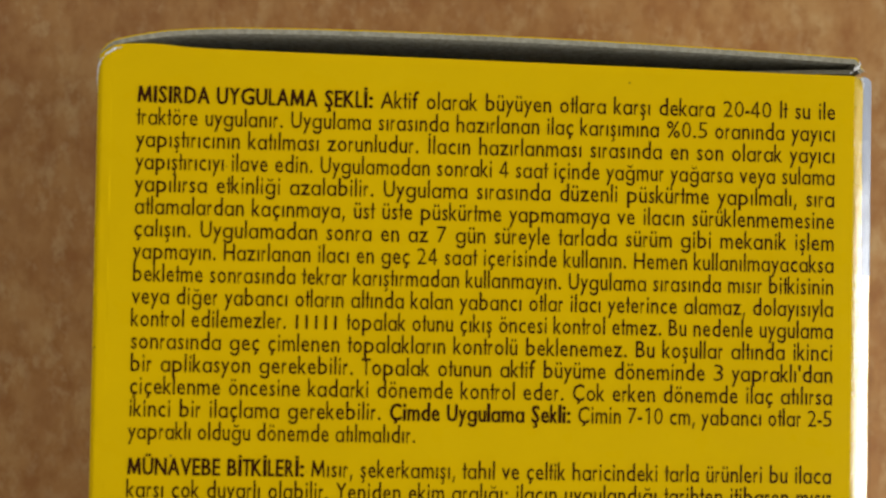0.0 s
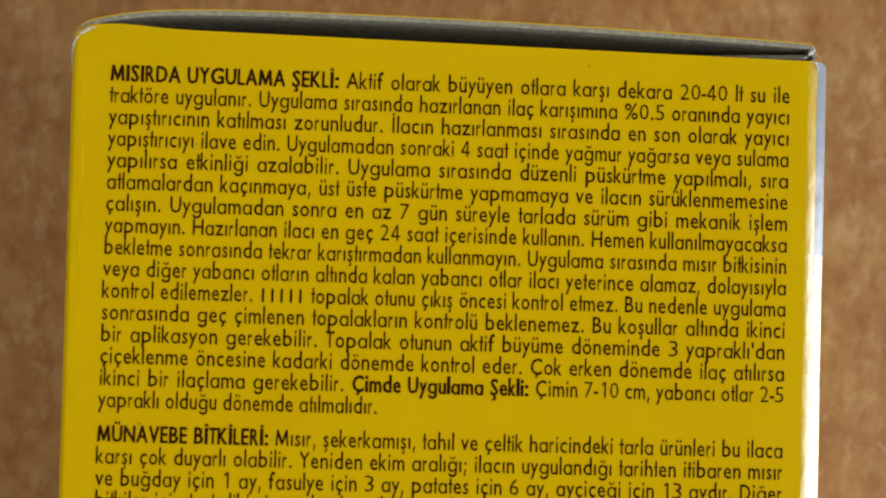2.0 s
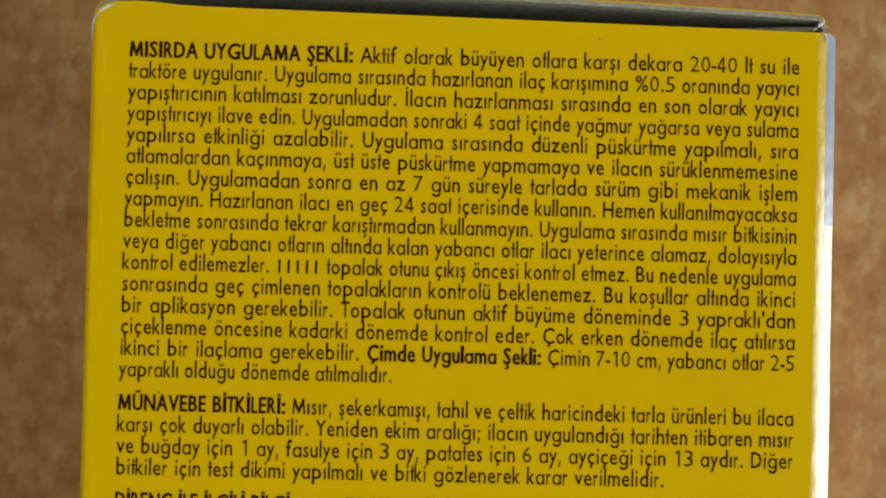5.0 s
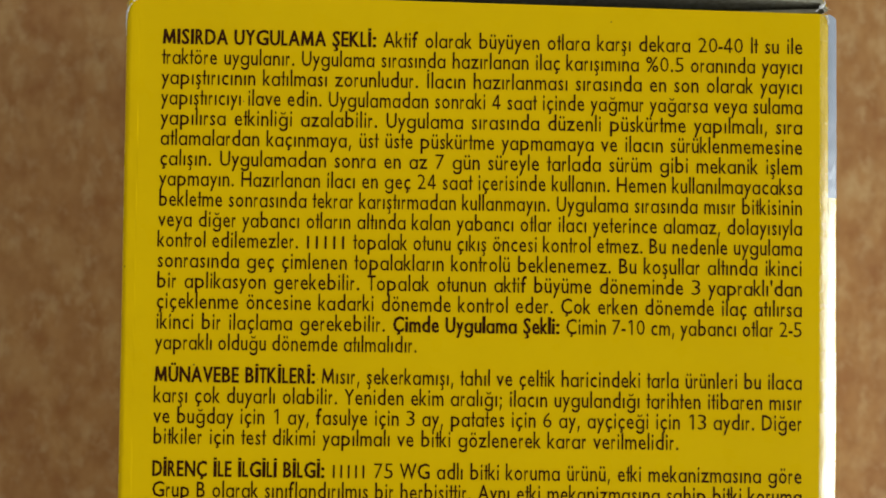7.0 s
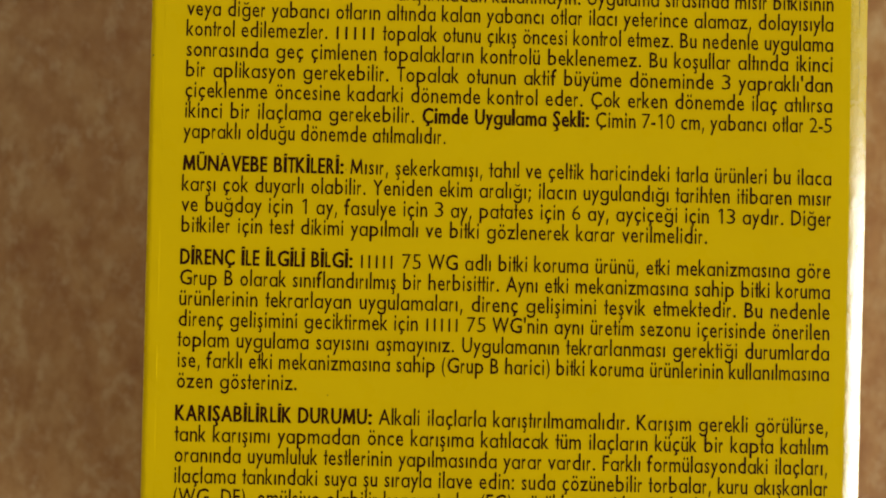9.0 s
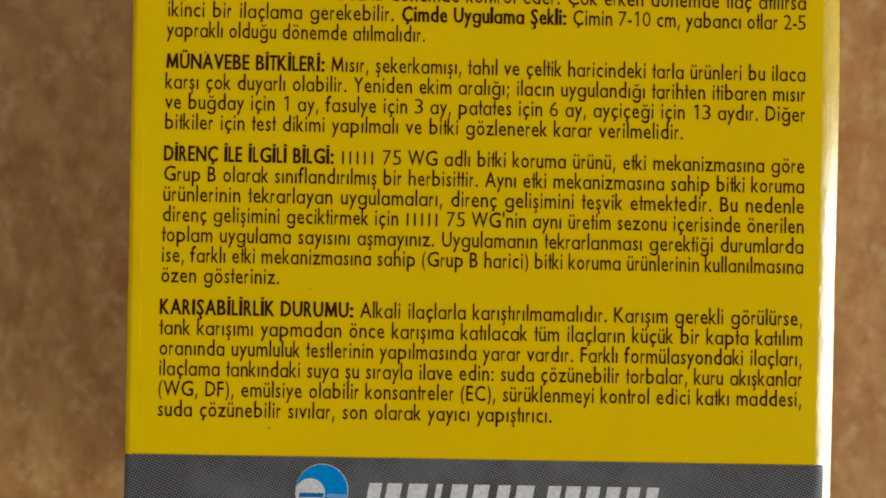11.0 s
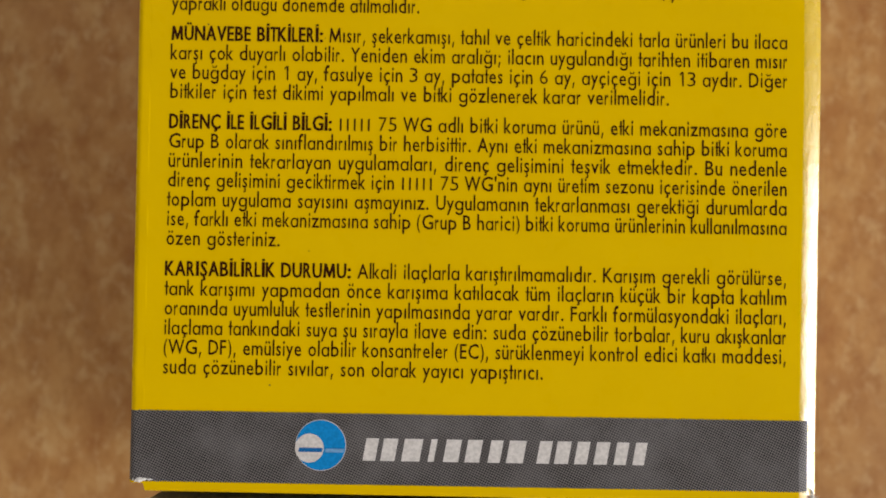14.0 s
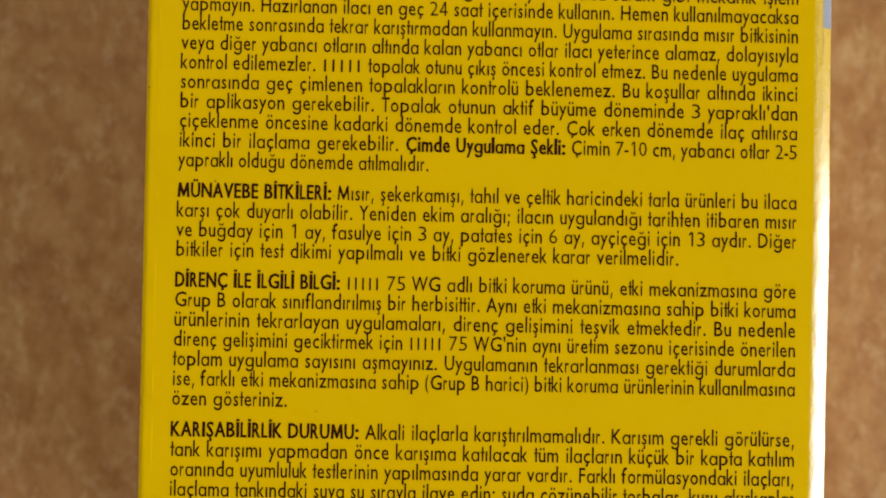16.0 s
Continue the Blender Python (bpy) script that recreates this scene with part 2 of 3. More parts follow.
def arc(cx, cz, r, a0, a1, n):
    return [(cx + r * math.cos(radians(a0 + (a1 - a0) * i / n)), cz + r * math.sin(radians(a0 + (a1 - a0) * i / n))) for i in range(n + 1)]


def wobble(x, y, s):
    return s * noise.noise(Vector((x * 0.35, y * 0.35, 3.7)))


LEFT_FOLD = arc(XL + RL, D - RL, RL, 170, 90, 6)


def crease_profile():
    """The right fold: pressed to a slanting facet, which steepens outwards and ends in a tight bend down to the side."""
    x, z, pts = 38.0, D, [(38.0, D)]
    while x < 40.3:
        x += 0.1
        tilt = 11.0 * min(1.0, (x - 38.0) / 0.5) + 16.0 * max(0.0, (x - 38.5) / 1.8)
        z -= 0.1 * math.tan(radians(tilt))
        pts.append((x, z))
    r = (XR - x) / (1.0 - math.sin(radians(27)))
    return pts + arc(XR - r, z - r * math.cos(radians(27)), r, 63, 0, 6)[1:]


CREASE = crease_profile()
RIGHT_FOLD, FOLD = CREASE[:3], CREASE[2:13]        # the strip between front and side
FLAT_END = 38.0
front_profile = LEFT_FOLD + [(x, D) for x in [-39.1, -38.7, -38.55, -38.4, -37.8, -36.8, -35.5] + list(np.linspace(-34.0, FLAT_END, 28)[:-1])] + RIGHT_FOLD
ys = list(np.linspace(Y_TOP, Y_BOT, 61))
# the lower end of the panel rolls down into its closing flap
LOWER = [(-92.05, 0.05), (-92.3, 0.2), (-92.52, 0.55), (-92.65, 1.3), (-92.7, 2.4)]


def top_edge(x):
    """The cut edge of the panel at the top end: it slants a little and swells at the left corner."""
    return 4.39 - 0.0152 * x + 0.33 * math.exp(-((x + 35.5) / 3.5) ** 2)


def front_row(y, drop):
    """One row of the panel: its upper corners are worn round, its left edge runs in a little towards the foot."""
    row = []
    near_top = max(0.0, 1.0 - (Y_TOP - y) / 3.5) ** 1.5
    for x, z in front_profile:
        cut = 0.9 * max(0.0, (-37.6 - x) / 2.2) ** 2 + 0.35 * max(0.0, (x - 39.0) / 1.2) ** 2
        u = x - XL
        slope = 0.15 * max(0.0, (-30.0 - x) / 10.0) ** 2 * near_top
        # the lower end leans further out towards the right corner
        roll = max(0.0, -91.9 - y) / 0.75 * (0.25 * u / 80.0 + 0.75 * max(0.0, (x - 30.0) / 8.0) ** 2 - 0.1)
        yy = y + (top_edge(x) - Y_TOP - cut) * near_top - roll
        if x < -38.5:
            yy = max(yy, -91.35 + 0.02 * (yy + 91.35))
        row.append(P(x, yy, z - drop - slope + (wobble(x * 2.0, y, 0.05) if abs(x) > 38.6 else 0.0)))
    return row


bm = sheet(bmesh.new(), [front_row(y, 0) for y in ys] + [front_row(y, dz) for y, dz in LOWER], BOARD * MM, (0, 1, 1))
front = part("front_panel", bm, [YELLOW, GREY_BOARD], carton, "glossy yellow printed front panel", smooth=False)



def fold_row(y, end, drop):
    """One row of the creased strip; end carries its last rows down to the slanting corner of the lower flap."""
    near_top = max(0.0, 1.0 - (Y_TOP - y) / 3.5) ** 1.5
    row = []
    for x, z in FOLD:
        foot = -93.25 + 0.7 * (x - 37.6)
        yy = y - (0.65 + 0.35 * max(0.0, (x - 39.0) / 1.2) ** 2) * near_top
        row.append(P(x, yy + (foot - yy) * end, z - drop + wobble(x * 2.0, y, 0.05)))
    return row


bm = sheet(bmesh.new(), [fold_row(y, 0.0, 0.0) for y in ys[:-1]] + [fold_row(ys[-1], e, d) for e, d in ((0.0, 0.0), (0.5, 0.1), (0.9, 0.3), (1.0, 1.2))], BOARD * MM, (0, 1, 1))
part("fold", bm, [YELLOW_SIDE, GREY_BOARD], carton, "shiny rubbed yellow fold")

# side walls, each one board; the upper stretch of the right one is printed silver grey
right_profile = CREASE[12:] + [(XR + 0.02, 14.0), (XR + 0.05, 7.0), (XR, BOARD)]
Y_SILVER = -17.3
for name, ya, yb, mat, label in (("side_panel", Y_SILVER, Y_BOT + 0.3, YELLOW_SIDE, "yellow printed side panel with a shiny fold"),
                                 ("side_print", Y_TOP - 0.6, Y_SILVER, SILVER, "silver grey printed stretch of the side panel")):
    rr = [[P(x + wobble(z * 2.0, y, 0.06), y - 0.5 * max(0.0, 1.0 - (Y_TOP - 0.6 - y) / 1.5) * ((x - 39.2) / 1.3) ** 2, z) for x, z in right_profile] for y in np.linspace(ya, yb, 40)]
    part(name, sheet(bmesh.new(), rr, BOARD * MM, (0, 1, 1)), [mat, GREY_BOARD], carton, label)
left_profile = [(XL + 0.02, BOARD), (XL - 0.02, 8.0), (XL, 15.0)] + arc(XL + RL, D - RL, RL, 180, 170, 1)
part("side_panel", sheet(bmesh.new(), [[P(x, y, z) for x, z in left_profile] for y in np.linspace(Y_TOP - 0.8, Y_BOT + 0.6, 12)], BOARD * MM, (0, 1, 1)), [YELLOW, GREY_BOARD], carton)
part("back_panel", box_bm(XL * MM, XR * MM, (Y_BOT - 0.8 + Y_OFF) * MM, (Y_TOP + 1.0 + Y_OFF) * MM, 0, BOARD * MM), YELLOW, carton)


# closing flaps: the outer one of each end stands proud of the front panel and bows away from it
def flap_rim(x):
    """The rim of the upper flap: bowed away from the panel, its right end turned back to the corner."""
    y = 7.09 - 0.0175 * x - 0.00045 * x * x - 2.3 * math.exp(-(x + 40.4) / 4.3) - 1.6 * math.exp(-(x + 40.4) / 0.45)
    turn = 0.9 * min(1.0, max(0.0, (x - 38.5) / 0.8)) ** 1.5
    return y * (1.0 - turn) + 4.2 * turn


xs = [XL + 0.1 + 78.6 * (k / 59) ** 1.3 for k in range(60)] + [38.5, 38.7, 38.9, 39.1, 39.3]
rows = [[P(x, 4.6 + (flap_rim(x) - 4.6) * (0.55 + 0.45 * z / D) + 0.04 * noise.noise(Vector((x, 0, 1))), z - 0.15) for x in xs] for z in (BOARD + 0.5, 6, 12, 17, 20, 21.5, 22.3, 22.75)]
bm = sheet(bmesh.new(), rows, 0.50 * MM, (1, 1, 1))
top_flap = part("top_flap", bm, [YELLOW, GREY_BOARD], carton, "bowed grey board closing flap at the top end")
bm = sheet(bmesh.new(), [[p + Vector((0, 0.13 * MM, 0)) for p in r] for r in rows], 0.12 * MM, (0, 0, 0))
part("print_layer", bm, YELLOW, top_flap, "thin yellow printed outer layer")
# inner flaps from the two sides, folded in behind the outer one
for xa, xb, drop in ((38.6, 18.0, 0.9), (-38.6, -18.0, 5.0)):
    rows = [[P(xa + (xb - xa) * k / 5, Y_TOP + 0.3 - 0.06 * k * k / 5, BOARD + (D - drop - 0.5 * k - BOARD) * q / 4) for k in (range(6) if xa < xb else range(5, -1, -1))] for q in range(5)]
    part("dust_flap", sheet(bmesh.new(), rows, BOARD * MM, (1, 1, 1)), [YELLOW, GREY_BOARD], carton)


def bottom_edge(x):
    # runs almost straight, then turns up to the corner at the right fold
    return -93.8 - 0.005 * (x + 38.5) + 0.7 * max(0.0, x - 37.6)


xs = list(np.linspace(-38.5, 37.4, 56)) + [37.7, 38.2, 38.8, 39.4, 39.9]
rows = [[P(x, bottom_edge(x) - 0.75 * (1.0 - math.exp(-(22.3 - z) / 1.7)) - 0.05 * noise.noise(Vector((x * 0.8, 4, 1))), z + 0.06 * noise.noise(Vector((x * 1.7, 9, 1)))) for x in xs] for z in (BOARD + 0.5, 8, 15, 18, 20, 21, 21.6, 22.0, 22.3)]
bm = sheet(bmesh.new(), rows, -0.44 * MM, (1, 1, 1))
bottom_flap = part("bottom_flap", bm, [YELLOW, GREY_BOARD], carton, "closing flap at the bottom end with a raw grey cut edge")
bm = sheet(bmesh.new(), [[p - Vector((0, 0.14 * MM, 0)) for p in r] for r in rows], -0.13 * MM, (0, 0, 0))
part("print_layer", bm, YELLOW, bottom_flap, "thin yellow printed outer layer")


# worn corners: frayed white paper fibre
def shreds(name, line, width, seed, parent):
    """A ragged ribbon of torn paper along a line of points (millimetres), with uneven width and a curl."""
    rnd = random.Random(seed)
    bm = bmesh.new()
    pts = []
    for (xa, ya, za), (xb, yb, zb) in zip(line, line[1:]):
        pts += [(xa + (xb - xa) * k / 5, ya + (yb - ya) * k / 5, za + (zb - za) * k / 5) for k in range(5)]
    pts.append(line[-1])
    prev = None
    for k, (x, y, z) in enumerate(pts):
        w = width * rnd.uniform(0.35, 1.0) * math.sin(math.pi * (k + 0.7) / (len(pts) + 0.4))
        (xa, ya, _), (xb, yb, _) = pts[max(k - 1, 0)], pts[min(k + 1, len(pts) - 1)]
        run = math.hypot(xb - xa, yb - ya) or 1.0
        sx, sy = (ya - yb) / run, (xb - xa) / run          # across the line
        trio = [bm.verts.new(P(x + sx * q * w + rnd.uniform(-.05, .05), y + sy * q * w + rnd.uniform(-.05, .05), z + dz * w)) for q, dz in ((-0.5, 0.0), (0.0, 0.3), (0.5, 0.05), (0.0, -0.25))]
        if prev:
            for a in range(4):
                bm.faces.new((prev[a], prev[(a + 1) % 4], trio[(a + 1) % 4], trio[a]))
        else:
            bm.faces.new(trio[::-1])
        prev = trio
    bm.faces.new(prev)
    return part(name, bm, TORN_PAPER, parent, "frayed white torn paper")


shreds("torn_edge", [(-40.4, 0.2, 22.3), (-40.3, 1.8, 22.5), (-40.0, 3.1, 22.7), (-39.4, 4.0, 22.85), (-38.6, 4.55, 22.95), (-37.9, 4.8, 23.0)], 0.55, 3, carton)
shreds("torn_edge", [(38.8, 5.5, 22.7), (38.75, 5.0, 22.95), (38.2, 4.5, 23.0), (37.7, 4.0, 23.0)], 0.4, 5, carton)
shreds("torn_edge", [(38.5, 3.7, 23.0), (38.9, 3.5, 23.02), (39.1, 3.0, 22.98), (39.1, 2.6, 22.9)], 0.3, 8, carton)
shreds("torn_edge", [(-40.1, -90.2, 22.6), (-39.9, -90.9, 22.8), (-39.3, -91.1, 23.0), (-38.5, -90.9, 23.06), (-37.4, -91.0, 23.05)], 0.75, 11, carton)
shreds("torn_edge", [(39.5, -90.7, 22.8), (39.9, -91.2, 22.7), (40.0, -91.8, 22.65), (39.9, -92.4, 22.6), (39.7, -92.9, 22.5)], 0.65, 14, carton)


def fibres(corner, reach, count, seed):
    """Fine paper fibres that stick out of a worn corner, each a thin bent three-sided strand."""
    rnd = random.Random(seed)
    bm = bmesh.new()
    for _ in range(count):
        way, bend = rnd.uniform(-0.6, 1.0), rnd.uniform(-0.8, 0.8)
        x, y, z = (c + rnd.uniform(-0.3, 0.3) for c in corner)
        size, rings = rnd.uniform(0.35, 1.0), []
        for k in range(6):
            r = 0.035 * (1.0 - 0.15 * k)
            rings.append([bm.verts.new(P(x, y + r * math.cos(q), z + r * math.sin(q))) for q in (0.0, 2.1, 4.2)])
            turn = way + bend * k / 5
            x, y, z = x + reach * size * math.cos(turn) / 5, y - abs(reach) * size * math.sin(turn) / 5, z + rnd.uniform(-0.03, 0.08)
        for p, q in zip(rings, rings[1:]):
            for j in range(3):
                bm.faces.new((p[j], p[(j + 1) % 3], q[(j + 1) % 3], q[j]))
    tagged(part("fibres", bm, TORN_PAPER, carton, "fine white paper fibres at a worn corner"), kind="stuff")


fibres((39.8, -91.9, 22.55), 1.0, 18, 31)
fibres((-39.5, -91.0, 22.8), -0.7, 8, 32)
fibres((38.6, 4.6, 22.9), 0.6, 6, 33)
rows = [[P(x, -92.85, z) for x in np.linspace(-35.9, XR - 4, 4)] for z in (BOARD, D - 5.0)]
part("dust_flap", sheet(bmesh.new(), rows, -BOARD * MM, (1, 1, 1)), [YELLOW, GREY_BOARD], carton)

for k, (fx, fw) in enumerate(((-27.0, 0.5), (-14.6, 0.35), (10.2, 0.45), (28.4, 0.6))):
    shreds("torn_edge", [(fx, -93.55, 22.32), (fx + fw * 0.5, -93.7, 22.4), (fx + fw, -93.6, 22.32)], 0.11, 20 + k, carton)

# ---- print on the front panel ----
LIFT = 0.03


def band_row(y):
    fold = [P(x + 0.02, y, z + LIFT + wobble(x * 2.0, y, 0.05)) for x, z in FOLD[1:]]
    return [p + Vector((0, 0, LIFT * MM)) for p in front_row(y, 0)[1:]] + fold


bm = bmesh.new()
grid = [[bm.verts.new(p) for p in band_row(y)] for y in (-82.95, -85.6, -88.4, -91.1)]
for r0, r1 in zip(grid, grid[1:]):
    for k in range(len(r0) - 1):
        bm.faces.new((r0[k], r1[k], r1[k + 1], r0[k + 1]))
# the screen of dots leaves its two edges finely toothed
for k in range(290):
    x = -39.2 + 0.27 * k
    for y, h in ((-82.96, 0.13), (-91.09, -0.12)):
        q = [(x, y), (x + 0.15, y), (x + 0.17, y + h), (x + 0.05, y + h * random.uniform(0.6, 1.0))]
        vs = [bm.verts.new(P(*c, D + LIFT)) for c in (q if h > 0 else q[::-1])]
        bm.faces.new(vs)
part("printed_band", bm, GREY_BAND, front, "grey halftone band across the foot of the panel")


def disc(cx, cy, r, z, mat, name, n=48):
    bm = bmesh.new()
    bm.faces.new([bm.verts.new(P(cx + r * math.cos(2 * math.pi * i / n), cy + r * math.sin(2 * math.pi * i / n), z)) for i in range(n)])
    return part(name, bm, mat, front)


disc(-17.8, -86.64, 2.98, D + 2 * LIFT, WHITE_INK, "emblem_rim")
disc(-17.8, -86.64, 2.90, D + 3 * LIFT, BLUE_INK, "emblem_disc")
disc(-19.12, -86.98, 1.68, D + 4 * LIFT, WHITE_INK, "emblem_spot")


def bars(name, quads, z, mat):
    """Plain bars; quads: x, y, width, height, slant."""
    bm = bmesh.new()
    for x, y, w, h, s in quads:
        bm.faces.new([bm.verts.new(P(*q, z)) for q in ((x, y), (x + w, y), (x + w + s, y + h), (x + s, y + h))])
    return part(name, bm, mat, front)


bars("emblem_bar", [(-20.4, -87.42, 2.75, 0.48, 0.12)], D + 5 * LIFT, NAVY_INK)
bars("emblem_bar", [(-17.3, -87.44, 2.2, 0.44, 0.10)], D + 5 * LIFT, PALE_BLUE_INK)

# the maker's name, as plain slanted blocks
BLOCKS = [(0.0, 1.75), (2.05, 2.0), (4.5, 2.55), (7.6, 0.85), (9.4, 2.1), (11.9, 2.05), (14.6, 1.7), (16.75, 2.35), (20.3, 1.75), (22.35, 1.95), (24.7, 1.75), (26.95, 1.85), (29.3, 1.7), (31.5, 1.6)]
bars("maker_mark", [(-12.9 + a, -88.35, 0.84 * w, 2.62, 0.45) for a, w in BLOCKS], D + 2 * LIFT, WHITE_INK)["kind"] = "stuff"

# lettering, letter by letter on the advances of a geometric sans
ADV = {" ": .26, "a": .487, "b": .492, "c": .410, "d": .483, "e": .445, "f": .295, "g": .515, "h": .45, "i": .208, "j": .20, "k": .385, "l": .180, "m": .639, "n": .433,
       "o": .486, "p": .525, "q": .49, "r": .280, "s": .334, "t": .206, "u": .420, "v": .404, "w": .62, "x": .41, "y": .389, "z": .42,
       "A": .589, "B": .500, "C": .615, "D": .585, "E": .42, "F": .40, "G": .68, "H": .591, "I": .227, "K": .52, "L": .37, "M": .70, "N": .62, "O": .70, "P": .45,
       "R": .48, "S": .44, "T": .412, "U": .563, "V": .54, "W": .84, "Y": .50, "Z": .50,
       ".": .242, ",": .235, ":": .24, ";": .24, "-": .22, "'": .184, "(": .27, ")": .27, "%": .711}
TWIN = {"ı": "i", "ş": "s", "ğ": "g", "ü": "u", "ö": "o", "ç": "c", "İ": "I", "Ş": "S", "Ü": "U", "Ç": "C", "Ö": "O"}
TIGHT = set("vwxykAVWYTKzZ")
CAP, XH, ASC, DESC = 1.70, 1.12, 1.84, 0.56
font_curve = bpy.data.curves.new("letter", "FONT")
font_curve.resolution_u = 2
font_ob = bpy.data.objects.new("letter", font_curve)
glyphs = {}


def advance(ch):
    ch = TWIN.get(ch, ch)
    return 0.508 if ch.isdigit() else ADV[ch]


def glyph(ch, bold):
    """Points and faces of a letter: x from 0 to 1 over its ink, y in millimetres from the base line."""
    if (ch, bold) in glyphs:
        return glyphs[ch, bold]
    if ch in ",;M41t":
        if ch == "M":
            w = 0.18 if bold else 0.14
            pts = [(0, 0), (w, 0), (.09 + .75 * w, .58), (.46, .04), (.54, .04), (.91 - .75 * w, .58), (1 - w, 0), (1, 0), (.91, 1), (.91 - .9 * w, 1), (.5, .36), (.09 + .9 * w, 1), (.09, 1)]
            pts, faces = [(p, q * CAP) for p, q in pts], [list(range(13))]
        elif ch == "t":
            # a plain cross, the bar at the height of the small letters
            pts = [(.36, 0), (.78, 0), (.78, .94), (.36, .94), (.36, 1.10), (.78, 1.10), (.78, 1.66), (.36, 1.66), (0, .94), (1.12, .94), (1.12, 1.10), (0, 1.10)]
            faces = [[0, 1, 2, 3], [4, 5, 6, 7], [8, 3, 2, 9, 10, 5, 4, 11]]
        elif ch == "1":
            pts = [(.62, 0), (1, 0), (1, 1), (.50, 1), (0, .86), (0, .74), (.62, .88)]
            pts, faces = [(p, q * CAP) for p, q in pts], [[0, 1, 2, 3, 6], [3, 4, 5, 6]]
        elif ch == "4":
            pts = [(.60, 0), (.78, 0), (.78, 1), (.60, 1), (0, .22), (.60, .22), (.60, .34), (0, .34), (.78, .22), (1, .22), (1, .34), (.78, .34), (.20, .34), (.60, .80)]
            pts, faces = [(p, q * CAP) for p, q in pts], [[0, 1, 2, 3], [4, 5, 6, 12, 7], [8, 9, 10, 11], [7, 12, 13, 3]]
        else:
            pts, faces = [(0.30, 0.26), (0.0, -0.42), (0.45, -0.42), (1.0, 0.26)], [[0, 1, 2, 3]]
            if ch == ";":
                pts, faces = pts + [(0.15, 0.80), (0.95, 0.80), (0.95, 1.06), (0.15, 1.06)], faces + [[4, 5, 6, 7]]
        glyphs[ch, bold] = (pts, faces)
        return pts, faces
    base = {"ş": "s", "ğ": "\u0261", "İ": "I", "Ş": "S", "a": "\u0251", "g": "\u0261"}.get(ch, ch)
    font_curve.body, font_curve.offset = base, 0.014 if bold else -0.008 if ch.isdigit() else 0.007
    me = bpy.data.meshes.new_from_object(font_ob)
    co = np.array([v.co[:2] for v in me.vertices])
    faces = [list(p.vertices) for p in me.polygons]
    bpy.data.meshes.remove(me)
    lo, hi = co[:, 0].min(), co[:, 0].max()
    x, y = (co[:, 0] - lo) / max(hi - lo, 1e-6), co[:, 1].copy()
    if ch in "agğ":
        y *= np.where(y > 0, 0.449 / y.max(), 1.0 if ch == "a" else 0.23 / -y.min())
    small = ch.islower()
    if small:
        y = np.where(y < 0, y * DESC / 0.23, np.where(y < 0.449, y * XH / 0.449, XH + (y - 0.449) * (ASC - XH) / (0.682 - 0.449)))
    else:
        y = y * np.where(y < 0, 1.8, CAP / 0.682)
    pts = [(p, q) for p, q in zip(x, y)]
    def add(poly):
        k = len(pts)
        pts.extend(poly)
        faces.append(list(range(k, k + len(poly))))
    if ch in "şŞ":
        add([(0.38, -0.04), (0.62, -0.04), (0.78, -0.34), (0.62, -0.54), (0.22, -0.56), (0.22, -0.42), (0.50, -0.38)])
    if ch == "İ":
        add([(0.0, CAP + 0.16), (1.0, CAP + 0.16), (1.0, CAP + 0.42), (0.0, CAP + 0.42)])
    if ch == "ğ":
        add([(0.16, 1.62), (0.30, 1.62), (0.38, 1.48), (0.58, 1.48), (0.66, 1.62), (0.80, 1.62), (0.66, 1.36), (0.30, 1.36)])
    glyphs[ch, bold] = (pts, faces)
    return glyphs[ch, bold]


def stretch_of(text):
    return sum(advance(c) for c in text)


def put_text(bm, text, x, base, em, bold):
    """Adds a word at x; returns where it ends."""
    for ch in text:
        adv = advance(ch) * em
        pts, faces = glyph(ch, bold)
        side = (0.012 if ch in TIGHT else 0.043 if TWIN.get(ch, ch) in "ilI.,:;'" else 0.045) * 2.35
        if ch in ".,:;":
            side = 0.14
        if ch in "tf-":
            side = 0.015
        if bold:
            side *= 0.6
        if TWIN.get(ch, ch) in "ilI":
            side = (adv - (0.36 if bold else 0.205)) / 2
        if bold and ch == ":":
            side = 0.05
        if ch == "1":
            side = 0.34
        extra = 0.07 if bold else 0.0
        for shift, lift in (((0.0, LIFT), (extra, LIFT + 0.004)) if bold else ((0.0, LIFT),)):
            vs = [bm.verts.new(P(x + side + shift + px * (adv - 2 * side - extra), base + py, D + lift)) for px, py in pts]
            for f in faces:
                bm.faces.new([vs[i] for i in f])
        x += adv
    return x


def put_bar(bm, x, w, base):
    """A word that is left out: five short plain bars in its place."""
    step = w / 5
    for k in range(5):
        xa, xb = x + step * (k + 0.32), x + step * (k + 0.57)
        bm.faces.new([bm.verts.new(P(*q, D + LIFT)) for q in ((xa, base), (xb, base), (xb, base + 1.45), (xa, base + 1.45))])


LEFT, RIGHT = -36.5, 36.5
EM = 2.33
